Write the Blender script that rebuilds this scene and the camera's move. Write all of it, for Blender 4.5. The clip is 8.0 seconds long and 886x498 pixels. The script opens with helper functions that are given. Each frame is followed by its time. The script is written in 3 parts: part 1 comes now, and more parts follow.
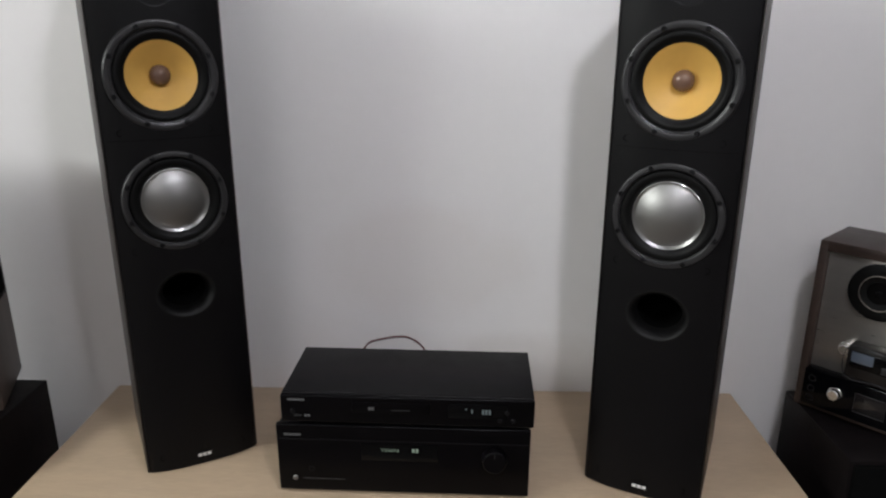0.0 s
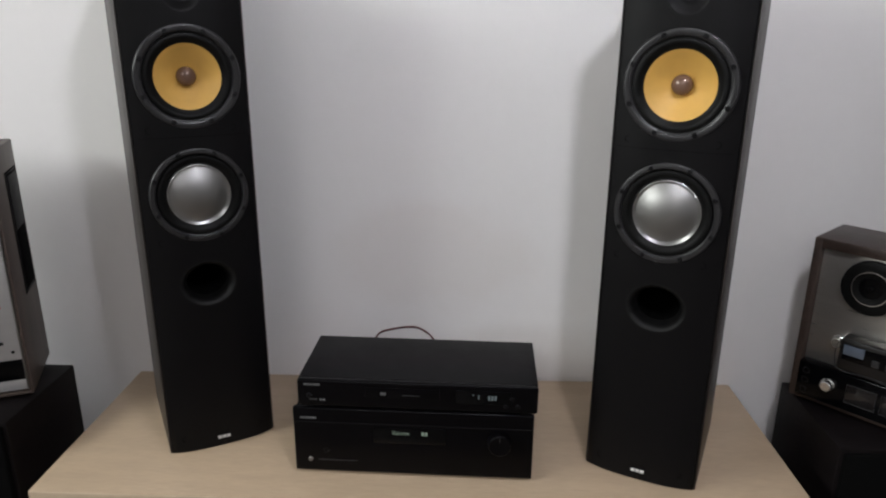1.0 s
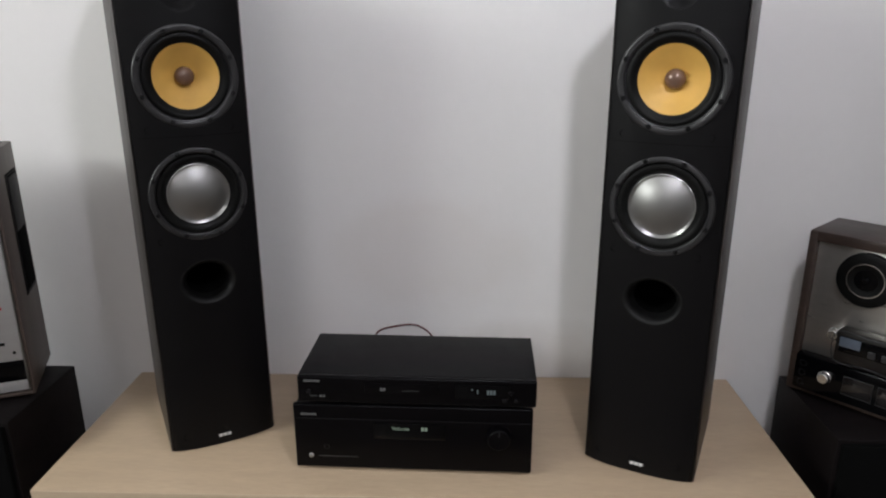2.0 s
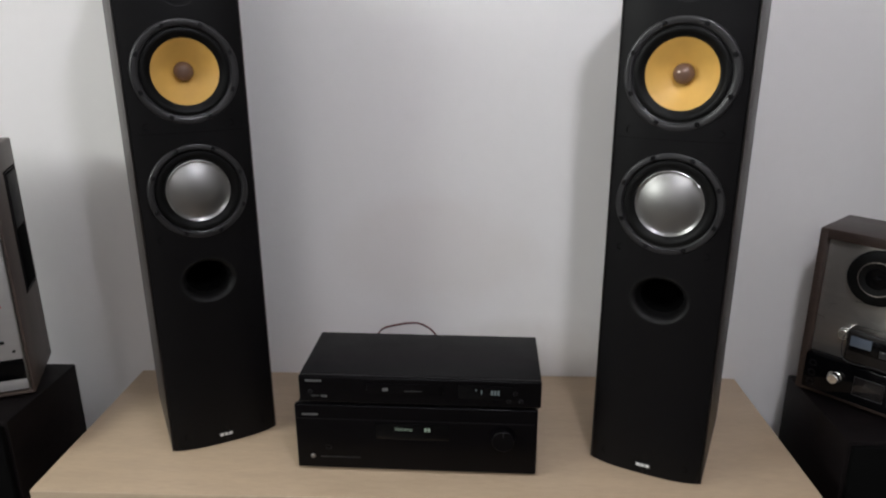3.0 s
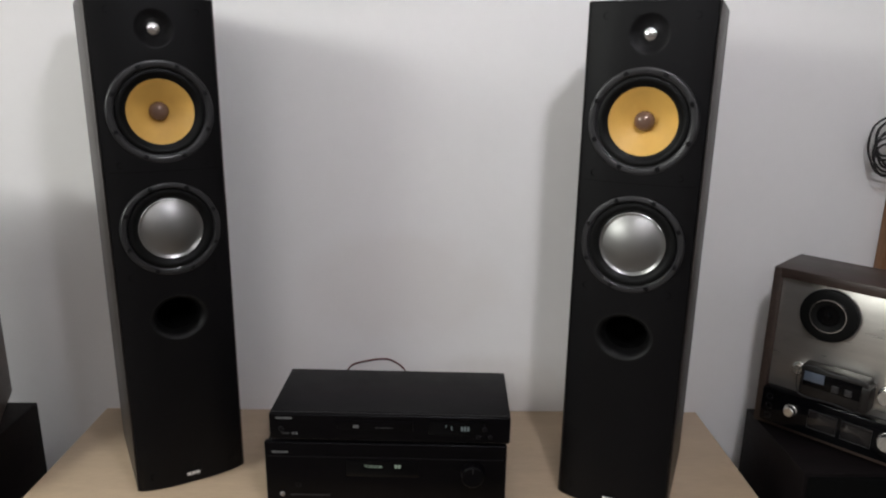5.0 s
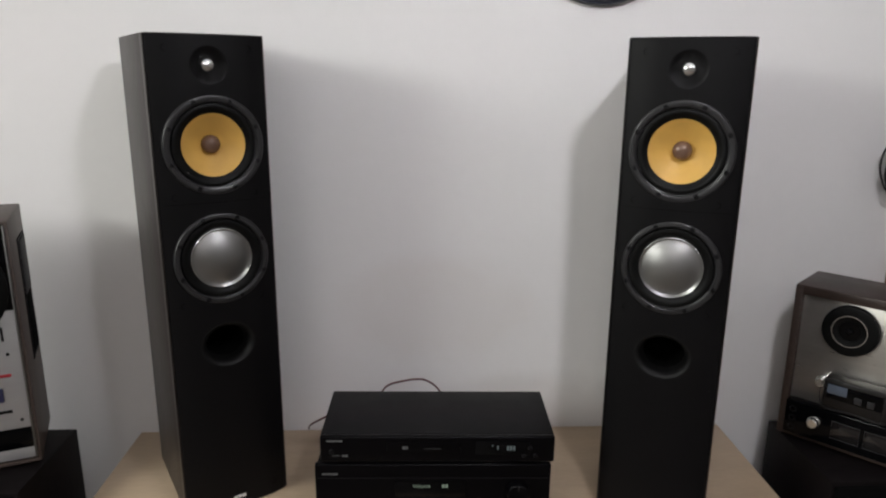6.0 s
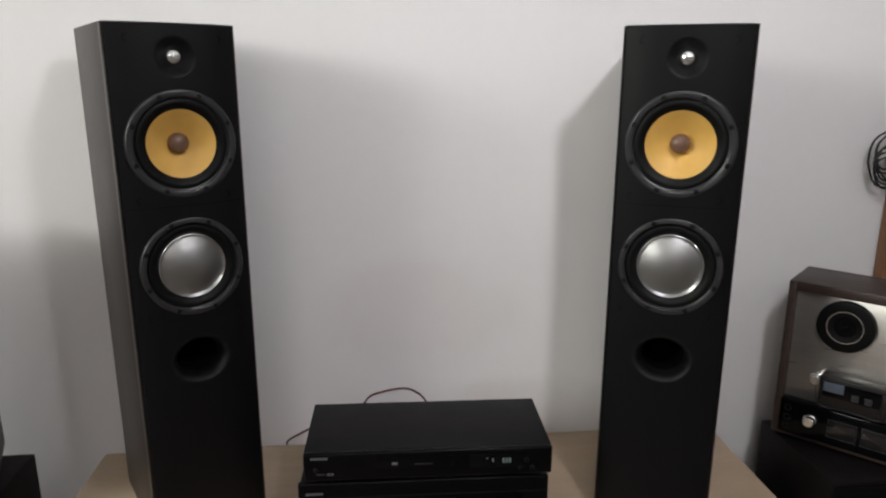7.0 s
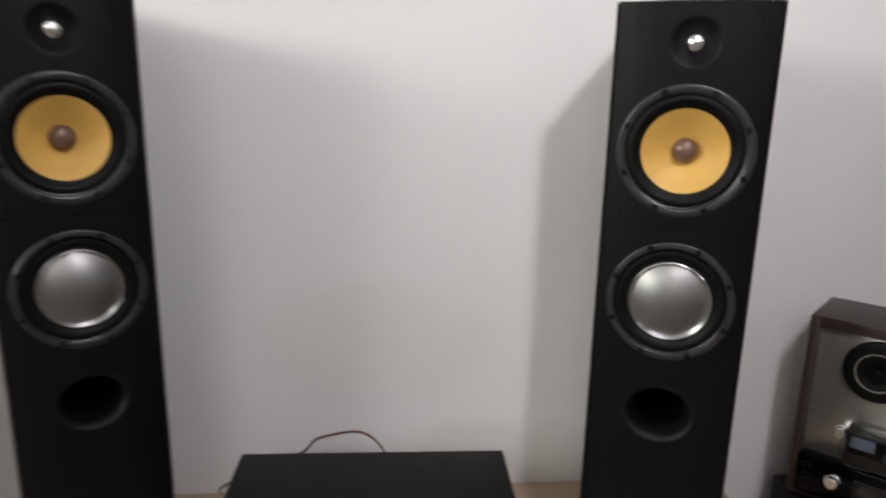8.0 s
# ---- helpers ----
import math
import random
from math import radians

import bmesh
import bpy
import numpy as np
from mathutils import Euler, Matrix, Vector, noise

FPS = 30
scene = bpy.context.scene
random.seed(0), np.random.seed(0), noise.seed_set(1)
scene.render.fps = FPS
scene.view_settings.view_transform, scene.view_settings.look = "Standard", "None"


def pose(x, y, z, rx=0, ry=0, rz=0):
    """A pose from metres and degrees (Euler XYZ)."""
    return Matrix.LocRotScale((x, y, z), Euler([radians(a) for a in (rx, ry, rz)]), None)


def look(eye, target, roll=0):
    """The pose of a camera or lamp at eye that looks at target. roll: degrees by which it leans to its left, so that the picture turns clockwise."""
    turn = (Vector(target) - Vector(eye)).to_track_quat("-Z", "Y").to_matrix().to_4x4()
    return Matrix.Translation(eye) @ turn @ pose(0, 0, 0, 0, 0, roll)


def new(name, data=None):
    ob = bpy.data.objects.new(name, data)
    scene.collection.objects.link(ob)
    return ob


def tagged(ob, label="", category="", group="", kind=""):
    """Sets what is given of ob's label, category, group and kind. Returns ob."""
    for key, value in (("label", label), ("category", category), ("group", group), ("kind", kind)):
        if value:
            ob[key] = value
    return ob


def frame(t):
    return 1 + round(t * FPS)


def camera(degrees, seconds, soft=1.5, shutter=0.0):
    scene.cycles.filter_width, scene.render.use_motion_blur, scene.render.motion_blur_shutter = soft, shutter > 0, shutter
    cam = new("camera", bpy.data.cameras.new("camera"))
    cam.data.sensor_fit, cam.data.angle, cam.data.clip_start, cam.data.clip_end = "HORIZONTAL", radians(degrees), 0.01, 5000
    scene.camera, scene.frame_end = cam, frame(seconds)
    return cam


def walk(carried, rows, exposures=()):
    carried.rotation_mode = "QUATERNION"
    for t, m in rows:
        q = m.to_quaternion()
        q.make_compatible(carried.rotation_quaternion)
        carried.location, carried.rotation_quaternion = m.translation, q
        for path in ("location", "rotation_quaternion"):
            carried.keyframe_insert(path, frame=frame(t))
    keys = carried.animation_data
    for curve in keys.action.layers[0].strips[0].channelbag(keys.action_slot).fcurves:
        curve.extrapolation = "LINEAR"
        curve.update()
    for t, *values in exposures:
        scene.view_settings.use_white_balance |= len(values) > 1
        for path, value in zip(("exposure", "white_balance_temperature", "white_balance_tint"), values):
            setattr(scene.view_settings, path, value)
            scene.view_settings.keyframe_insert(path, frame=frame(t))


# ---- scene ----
cam = camera(65.09, 8.0, soft=2.1, shutter=0.5)
PATH = [
    (0, (-0.0297, -0.0024, 1.5464), (-0.0669, 1.9062, 0.9498), 0.22),
    (0.2, (-0.0254, -0.0302, 1.5398), (-0.0790, 1.8879, 0.9762), 0.23),
    (0.5, (-0.0252, -0.0514, 1.5686), (-0.0908, 1.8495, 0.9504), 0.19),
    (0.7, (-0.0258, -0.0582, 1.5568), (-0.1046, 1.8477, 0.9556), 0.05),
    (1, (-0.0318, -0.0623, 1.5633), (-0.0907, 1.8412, 0.9524), 0.48),
    (1.2, (-0.0291, -0.0730, 1.5533), (-0.0909, 1.8351, 0.9574), 0.14),
    (1.5, (-0.0266, -0.0769, 1.5509), (-0.0755, 1.8289, 0.9464), -0.42),
    (1.7, (-0.0277, -0.0778, 1.5499), (-0.0795, 1.8297, 0.9508), -0.17),
    (2.8, (-0.0274, -0.0608, 1.5519), (-0.0983, 1.8472, 0.9567), -0.26),
    (3, (-0.0253, -0.0554, 1.5494), (-0.0978, 1.8478, 0.9390), -0.22),
    (3.2, (-0.0264, -0.0546, 1.5493), (-0.1004, 1.8466, 0.9328), -0.36),
    (3.5, (-0.0204, -0.0590, 1.5342), (-0.0741, 1.8500, 0.9401), 0.05),
    (3.7, (-0.0183, -0.0570, 1.5389), (-0.0545, 1.8537, 0.9492), -0.08),
    (4, (-0.0137, -0.0572, 1.5538), (-0.0633, 1.8554, 0.9710), -0.06),
    (4.2, (-0.0164, -0.0625, 1.5427), (-0.0843, 1.8563, 0.9827), 0.15),
    (4.5, (-0.0135, -0.0593, 1.5534), (-0.0526, 1.8660, 1.0132), 0.78),
    (4.7, (-0.0174, -0.0654, 1.5571), (-0.0156, 1.8627, 1.0255), 1.14),
    (5.8, (-0.1329, -0.1079, 1.6071), (-0.0691, 1.8263, 1.1022), 0.33),
    (6, (-0.1576, -0.1099, 1.6091), (-0.0703, 1.8252, 1.1113), 0.49),
    (6.2, (-0.1724, -0.1131, 1.6039), (-0.0547, 1.8245, 1.1225), 0.57),
    (6.5, (-0.2025, -0.1009, 1.6061), (-0.0325, 1.8303, 1.1148), 0.11),
    (6.7, (-0.2087, -0.0879, 1.5981), (0.0032, 1.8382, 1.1031), 0.18),
    (6.8, (-0.2046, -0.0705, 1.5961), (-0.0077, 1.8565, 1.0820), 0.17),
    (7, (-0.1964, -0.0356, 1.5922), (-0.0054, 1.8931, 1.0986), 0.14),
    (7.2, (-0.1777, 0.0100, 1.5815), (-0.0362, 1.9437, 1.0910), -0.13),
    (7.5, (-0.1470, 0.0816, 1.5723), (-0.0533, 2.0298, 1.1299), -0.06),
    (7.7, (-0.1225, 0.1161, 1.5710), (-0.0411, 2.0650, 1.1292), 0.23),
    (8, (-0.0982, 0.1821, 1.5667), (0.0876, 2.1143, 1.0848), 1.20),
]
EXPOSURES = [
    (0.0, -0.11, 6320, 13), (0.5, -0.08, 6320, 13), (4.5, -0.07, 6400, 13), (6.0, -0.18, 6490, 13),
    (6.8, -0.21, 6520, 13), (6.95, -0.09, 6530, 13), (7.5, -0.03, 6590, 14), (8.0, 0.0, 6600, 14),
]
walk(cam, [(t, look(eye, target, roll)) for t, eye, target, roll in PATH], exposures=EXPOSURES)

# ---- places and lamps ----
BULB, BULB_GLOW = (0.267, 0.1, 2.27), 256.0
WINDOW, DAYLIGHT = (-1.45, 0.10, 2.14, 2.80), 96.0
# ceiling lights, all unseen: x, y, size x, size y, watts, colour
LAMPS = [
    (1.9, -1.4, 0.6, 0.6, 7, (1.0, 0.96, 1.0)),
    # soft fill added to lift the shadows; no such light is known
    (-0.9, -2.2, 1.2, 0.6, 32, (1.0, 0.98, 0.98)),
]
LEFT_SPEAKER = pose(-0.5155, 1.158, 0.75, 0, 0, 29.3)
RIGHT_SPEAKER = pose(0.3090, 1.079, 0.75, 0, 0, -24.5)
RIGHT_DECK = pose(0.671, 1.290, 0.8150, 0, 0, -46.5) @ Matrix.Scale(1.073, 4)
LEFT_DECK = pose(-0.903, 1.171, 0.8365, 0, 0, 22.0) @ Matrix.Scale(1.035, 4)

# ---- world, lamps ----
world = bpy.data.worlds.new("world")
scene.world = world
world.use_nodes = True
wbg = world.node_tree.nodes["Background"]
wbg.inputs[0].default_value = (0.8, 0.85, 0.9, 1)
wbg.inputs[1].default_value = 0.6

WALL_Y = 1.45
TABLE_Z = 0.75
CEILING_Z = 2.9


def area(name, m, sx, sy, watts, colour):
    data = bpy.data.lights.new(name, "AREA")
    data.shape, data.size, data.size_y, data.energy, data.color = "RECTANGLE", sx, sy, watts, colour
    ob = new(name, data)
    ob.matrix_world = m
    return ob


# ---- materials ----
def material(name, colour, rough=0.5, metal=0.0, vary=0.0, scale=6.0, stretch=(1, 1, 1), bump=0.0, bump_scale=200.0,
             rough_vary=0.0, spec=0.5, fine=0.0, fine_scale=120.0, coat=0.0, mottled=None):
    """Two scales of colour variation, a fine relief and uneven gloss on a principled surface."""
    mat = bpy.data.materials.new(name)
    mat.use_nodes = True
    nt = mat.node_tree
    bsdf = nt.nodes["Principled BSDF"]
    bsdf.inputs["Roughness"].default_value = rough
    bsdf.inputs["Metallic"].default_value = metal
    bsdf.inputs["Specular IOR Level"].default_value = spec
    bsdf.inputs["Coat Weight"].default_value = coat
    coord = nt.nodes.new("ShaderNodeTexCoord")
    mapping = nt.nodes.new("ShaderNodeMapping")
    mapping.inputs["Scale"].default_value = stretch
    nt.links.new(coord.outputs["Object"], mapping.inputs[0])

    def noise_tex(sc, detail):
        n = nt.nodes.new("ShaderNodeTexNoise")
        n.inputs["Scale"].default_value, n.inputs["Detail"].default_value = sc, detail
        nt.links.new(mapping.outputs[0], n.inputs["Vector"])
        return n

    base = nt.nodes.new("ShaderNodeRGB")
    base.outputs[0].default_value = (*colour, 1)
    out = base.outputs[0]
    for amount, sc in ((vary, scale), (fine, fine_scale)):
        if amount:
            n = noise_tex(sc, 4.0)
            ramp = nt.nodes.new("ShaderNodeMapRange")
            ramp.inputs["From Min"].default_value, ramp.inputs["From Max"].default_value = 0.3, 0.7
            ramp.inputs["To Min"].default_value, ramp.inputs["To Max"].default_value = 1 - amount, 1 + amount
            nt.links.new(n.outputs["Fac"], ramp.inputs["Value"])
            mul = nt.nodes.new("ShaderNodeVectorMath")
            mul.operation = "SCALE"
            nt.links.new(out, mul.inputs[0])
            nt.links.new(ramp.outputs[0], mul.inputs["Scale"])
            out = mul.outputs[0]
    if mottled:
        n = noise_tex(scale * 0.6, 2.0)
        mix = nt.nodes.new("ShaderNodeMix")
        mix.data_type = "RGBA"
        nt.links.new(n.outputs["Fac"], mix.inputs["Factor"])
        nt.links.new(out, mix.inputs[6])
        mix.inputs[7].default_value = (*mottled, 1)
        out = mix.outputs[2]
    nt.links.new(out, bsdf.inputs["Base Color"])
    if rough_vary:
        n = noise_tex(scale * 3, 5.0)
        r = nt.nodes.new("ShaderNodeMapRange")
        r.inputs["To Min"].default_value, r.inputs["To Max"].default_value = max(0.02, rough - rough_vary), min(1, rough + rough_vary)
        nt.links.new(n.outputs["Fac"], r.inputs["Value"])
        nt.links.new(r.outputs[0], bsdf.inputs["Roughness"])
    if bump:
        n = noise_tex(bump_scale, 3.0)
        b = nt.nodes.new("ShaderNodeBump")
        b.inputs["Strength"].default_value, b.inputs["Distance"].default_value = bump, 0.001
        nt.links.new(n.outputs["Fac"], b.inputs["Height"])
        nt.links.new(b.outputs[0], bsdf.inputs["Normal"])
    return mat


def woven(name, colour):
    """A woven aramid cone: two crossed sets of threads as relief and slight tone."""
    mat = material(name, colour, rough=0.45, vary=0.06, scale=30, spec=0.5)
    nt = mat.node_tree
    bsdf = nt.nodes["Principled BSDF"]
    coord = nt.nodes.new("ShaderNodeTexCoord")
    waves = []
    for axis in ("X", "Z"):
        w = nt.nodes.new("ShaderNodeTexWave")
        w.bands_direction = axis
        w.inputs["Scale"].default_value, w.inputs["Distortion"].default_value = 150.0, 0.3
        nt.links.new(coord.outputs["Object"], w.inputs["Vector"])
        waves.append(w)
    m = nt.nodes.new("ShaderNodeMath")
    m.operation = "MULTIPLY"
    nt.links.new(waves[0].outputs["Fac"], m.inputs[0])
    nt.links.new(waves[1].outputs["Fac"], m.inputs[1])
    b = nt.nodes.new("ShaderNodeBump")
    b.inputs["Strength"].default_value, b.inputs["Distance"].default_value = 0.25, 0.0004
    nt.links.new(m.outputs[0], b.inputs["Height"])
    nt.links.new(b.outputs[0], bsdf.inputs["Normal"])
    return mat


def glowing(name, colour, strength):
    mat = bpy.data.materials.new(name)
    mat.use_nodes = True
    bsdf = mat.node_tree.nodes["Principled BSDF"]
    bsdf.inputs["Base Color"].default_value = (0.02, 0.02, 0.02, 1)
    bsdf.inputs["Emission Color"].default_value = (*colour, 1)
    bsdf.inputs["Emission Strength"].default_value = strength
    return mat


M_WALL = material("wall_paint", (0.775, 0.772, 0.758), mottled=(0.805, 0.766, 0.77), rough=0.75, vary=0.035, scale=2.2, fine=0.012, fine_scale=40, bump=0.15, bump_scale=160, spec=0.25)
# unseen walls, much darker than the table wall to cut bounced light
M_FAR_WALL = material("low_bounce_wall", (0.34, 0.33, 0.32), rough=0.8, vary=0.05, scale=1.5, bump=0.1)
M_CEIL = material("ceiling_paint", (0.55, 0.55, 0.54), rough=0.85, vary=0.03, scale=2, bump=0.1, bump_scale=120)
# unseen floor, kept dark so little light bounces up the wall
M_FLOOR = material("dark_floor", (0.15, 0.125, 0.105), rough=0.4, vary=0.12, scale=3, fine=0.05)
M_TABLE = material("maple_laminate", (0.455, 0.343, 0.236), rough=0.42, vary=0.05, scale=5, stretch=(1, 6, 6), fine=0.045, fine_scale=45, bump=0.05, bump_scale=150, rough_vary=0.06)
M_EDGE = material("laminate_edge", (0.5, 0.39, 0.275), rough=0.5, vary=0.05, scale=12)
M_ASH = material("black_ash_veneer", (0.028, 0.0218, 0.0195), spec=0.34, rough=0.42, vary=0.25, scale=9, stretch=(8, 8, 0.7), fine=0.35, fine_scale=60, bump=0.25, bump_scale=90, rough_vary=0.08)
M_BAFFLE = material("black_baffle", (0.0032, 0.0029, 0.0033), spec=0.15, rough=0.48, vary=0.12, scale=14, fine=0.1, fine_scale=300, bump=0.25, bump_scale=700, rough_vary=0.06)
M_RING = material("grey_black_plastic", (0.0185, 0.018, 0.019), rough=0.33, spec=0.5, vary=0.08, scale=40, bump=0.1, bump_scale=900)
M_COVER = material("brown_black_cover", (0.009, 0.0075, 0.007), rough=0.35, spec=0.3, vary=0.15, scale=30)
M_RUBBER = material("black_rubber", (0.0025, 0.0025, 0.0025), spec=0.15, rough=0.5, vary=0.1, scale=40)
M_PORT = material("port_plastic", (0.0022, 0.0021, 0.0022), rough=0.55, spec=0.25, vary=0.1, scale=40)
M_HOLE = material("dark_inside", (0.002, 0.002, 0.002), rough=0.95, spec=0.03)
M_KEVLAR = woven("yellow_aramid", (0.60, 0.35, 0.082))
M_PLUG = material("brown_dust_cap", (0.15, 0.088, 0.062), rough=0.22, metal=0.2, vary=0.1, scale=80)
M_ALU = material("spun_aluminium", (0.275, 0.27, 0.265), rough=0.44, metal=1.0, vary=0.03, scale=12)
M_BRIGHT = material("polished_aluminium", (0.85, 0.85, 0.85), rough=0.15, metal=1.0, vary=0.03, scale=60)
M_SCREW = material("black_screw", (0.004, 0.004, 0.0045), rough=0.35, spec=0.2)
M_SILVER_PRINT = material("silver_print", (0.7, 0.7, 0.7), rough=0.4, metal=0.2)
M_GREY_PRINT = material("grey_print", (0.095, 0.095, 0.097), rough=0.5)
M_DIM_PRINT = material("dim_print", (0.030, 0.030, 0.031), rough=0.5)
M_CASE = material("black_painted_steel", (0.0062, 0.0056, 0.0064), spec=0.14, rough=0.5, vary=0.08, scale=9, fine=0.1, fine_scale=400, bump=0.2, bump_scale=900, rough_vary=0.08)
M_FACE = material("black_aluminium_face", (0.0021, 0.0018, 0.0023), spec=0.10, rough=0.28, vary=0.1, scale=10, stretch=(0.6, 1, 3), fine=0.1, fine_scale=300)
M_GLASS_BLACK = material("smoked_window", (0.0018, 0.0018, 0.0022), spec=0.15, rough=0.12, vary=0.1, scale=10)
M_VFD = glowing("display_glow", (0.72, 0.95, 0.7), 0.20)
M_VFD2 = glowing("display_dim_glow", (0.62, 0.8, 0.8), 0.10)
M_WALNUT = material("walnut_veneer", (0.036, 0.0225, 0.0175), rough=0.45, vary=0.25, scale=7, stretch=(1, 1, 7), fine=0.2, fine_scale=50, bump=0.15, bump_scale=90, rough_vary=0.08)
M_WALNUT_PALE = material("greyed_walnut_veneer", (0.065, 0.047, 0.039), rough=0.5, vary=0.2, scale=6, stretch=(6, 6, 0.8), fine=0.2, fine_scale=60, bump=0.15, bump_scale=90)
M_OAK = material("brown_oak_board", (0.20, 0.095, 0.04), rough=0.5, vary=0.2, scale=5, stretch=(7, 7, 0.8), fine=0.2, fine_scale=40, bump=0.15)
M_OAK_DARK = material("dark_oak_board", (0.11, 0.048, 0.02), rough=0.5, vary=0.2, scale=5, stretch=(7, 7, 0.8), fine=0.2, fine_scale=40, bump=0.15)
M_PANEL = material("brushed_panel", (0.66, 0.63, 0.59), rough=0.3, metal=0.9, vary=0.04, scale=8, stretch=(0.5, 1, 10), fine=0.05, fine_scale=140, rough_vary=0.07, bump=0.1, bump_scale=140)
M_WHITE_PANEL = material("satin_white_panel", (0.36, 0.352, 0.348), rough=0.4, metal=0.3, vary=0.04, scale=10, stretch=(0.5, 1, 6))
M_BLACK_VINYL = material("black_ash_box", (0.0048, 0.0035, 0.0037), spec=0.13, rough=0.5, vary=0.2, scale=8, stretch=(1, 5, 5), fine=0.2, fine_scale=60, bump=0.2, bump_scale=200, rough_vary=0.08)
M_CLOTH = material("black_grille_cloth", (0.0025, 0.0025, 0.0025), spec=0.05, rough=0.95, vary=0.15, scale=50, bump=0.4, bump_scale=1200)
M_KNOB = material("turned_knob", (0.75, 0.74, 0.72), rough=0.25, metal=1.0, vary=0.05, scale=90)
M_RED_WIRE = material("red_wire", (0.10, 0.012, 0.012), rough=0.4, vary=0.1, scale=40)
M_BLACK_WIRE = material("black_wire", (0.012, 0.011, 0.011), rough=0.4, vary=0.1, scale=40)
M_BLUE_LABEL = material("pale_blue_label", (0.075, 0.092, 0.12), rough=0.25, vary=0.1, scale=40)
M_RED = material("red_bar", (0.35, 0.02, 0.03), rough=0.35, vary=0.1, scale=60)
M_NAVY = material("navy_button", (0.02, 0.02, 0.06), rough=0.4, vary=0.1, scale=60)
M_DISC = material("blue_black_disc", (0.010, 0.011, 0.02), spec=0.25, rough=0.35, vary=0.1, scale=20, rough_vary=0.05)
M_BULB = glowing("bulb_glow", (0.955, 0.97, 1.01), BULB_GLOW)
M_DIFFUSER = glowing("lamp_diffuser", (1.0, 0.98, 0.95), 3.0)
M_WHITE_METAL = material("white_enamel", (0.8, 0.8, 0.8), rough=0.4, vary=0.03, scale=10)
M_METER = material("meter_glass", (0.011, 0.0095, 0.0095), rough=0.1, vary=0.1, scale=30)


def add_stain_or_shade(mat, centre, size, tint, strength):
    """A faint brownish patch with a ragged outline on a painted surface; serves wall smudges and painted-in shade."""
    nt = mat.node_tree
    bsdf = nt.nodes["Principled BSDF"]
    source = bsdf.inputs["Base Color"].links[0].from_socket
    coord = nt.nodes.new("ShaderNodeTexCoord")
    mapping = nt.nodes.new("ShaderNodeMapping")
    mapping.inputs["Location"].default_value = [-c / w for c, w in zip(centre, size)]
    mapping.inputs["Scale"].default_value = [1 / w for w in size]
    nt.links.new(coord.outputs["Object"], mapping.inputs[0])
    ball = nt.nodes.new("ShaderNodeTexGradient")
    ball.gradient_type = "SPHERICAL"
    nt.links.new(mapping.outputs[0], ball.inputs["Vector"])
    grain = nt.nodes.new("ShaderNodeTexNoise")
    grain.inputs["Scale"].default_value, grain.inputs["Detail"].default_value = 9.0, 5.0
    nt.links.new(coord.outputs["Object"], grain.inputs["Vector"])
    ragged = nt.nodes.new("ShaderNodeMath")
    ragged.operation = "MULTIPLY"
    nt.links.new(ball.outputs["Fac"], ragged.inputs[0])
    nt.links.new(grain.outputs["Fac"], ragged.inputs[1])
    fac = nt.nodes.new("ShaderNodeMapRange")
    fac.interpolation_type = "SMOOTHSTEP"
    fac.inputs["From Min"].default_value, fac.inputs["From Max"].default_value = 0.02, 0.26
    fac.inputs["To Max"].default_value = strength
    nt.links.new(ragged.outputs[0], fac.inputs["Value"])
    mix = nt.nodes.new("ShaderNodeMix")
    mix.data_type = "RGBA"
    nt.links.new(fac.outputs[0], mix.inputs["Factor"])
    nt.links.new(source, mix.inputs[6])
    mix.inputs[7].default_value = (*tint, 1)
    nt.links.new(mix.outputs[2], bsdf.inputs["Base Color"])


# faint brownish patch on the wall above the player
add_stain_or_shade(M_WALL, (-0.10, 1.45, 1.06), (0.30, 0.2, 0.17), (0.62, 0.54, 0.48), 0.17)
# shadow low on the wall beside the receiver, painted into the wall colour
add_stain_or_shade(M_WALL, (0.16, 1.45, 0.80), (0.34, 0.2, 0.12), (0.52, 0.47, 0.44), 0.32)


# ---- mesh helpers ----
def finish(name, bm, mat, smooth=False, angle=35.0):
    me = bpy.data.meshes.new(name)
    bmesh.ops.recalc_face_normals(bm, faces=bm.faces)
    bm.to_mesh(me)
    bm.free()
    me.materials.append(mat)
    if smooth:
        for p in me.polygons:
            p.use_smooth = True
        me.set_sharp_from_angle(angle=radians(angle))
    return me


def part(name, bm, mat, parent=None, label="", m=None, smooth=True, angle=35.0):
    ob = new(name, finish(name, bm, mat, smooth, angle))
    if parent is not None:
        ob.parent = parent
    if m is not None:
        ob.matrix_basis = m
    return tagged(ob, label)


def shared(name, mesh, parent, m, label=""):
    ob = new(name, mesh)
    ob.parent = parent
    ob.matrix_basis = m
    return tagged(ob, label)


def thing(name, m, label, category, group="", kind=""):
    ob = new(name)
    ob.empty_display_size = 0.05
    ob.matrix_basis = m
    return tagged(ob, label, category, group, kind)


def box(x0, x1, y0, y1, z0, z1, bevel=0.0, seg=2, bm=None):
    bm = bm or bmesh.new()
    g = bmesh.ops.create_cube(bm, size=1.0)
    mt = Matrix.Translation(((x0 + x1) / 2, (y0 + y1) / 2, (z0 + z1) / 2)) @ Matrix.Diagonal((x1 - x0, y1 - y0, z1 - z0, 1))
    bmesh.ops.transform(bm, matrix=mt, verts=g["verts"])
    if bevel:
        edges = list({e for v in g["verts"] for e in v.link_edges})
        bmesh.ops.bevel(bm, geom=edges, offset=bevel, segments=seg, profile=0.5, affect="EDGES")
    return bm


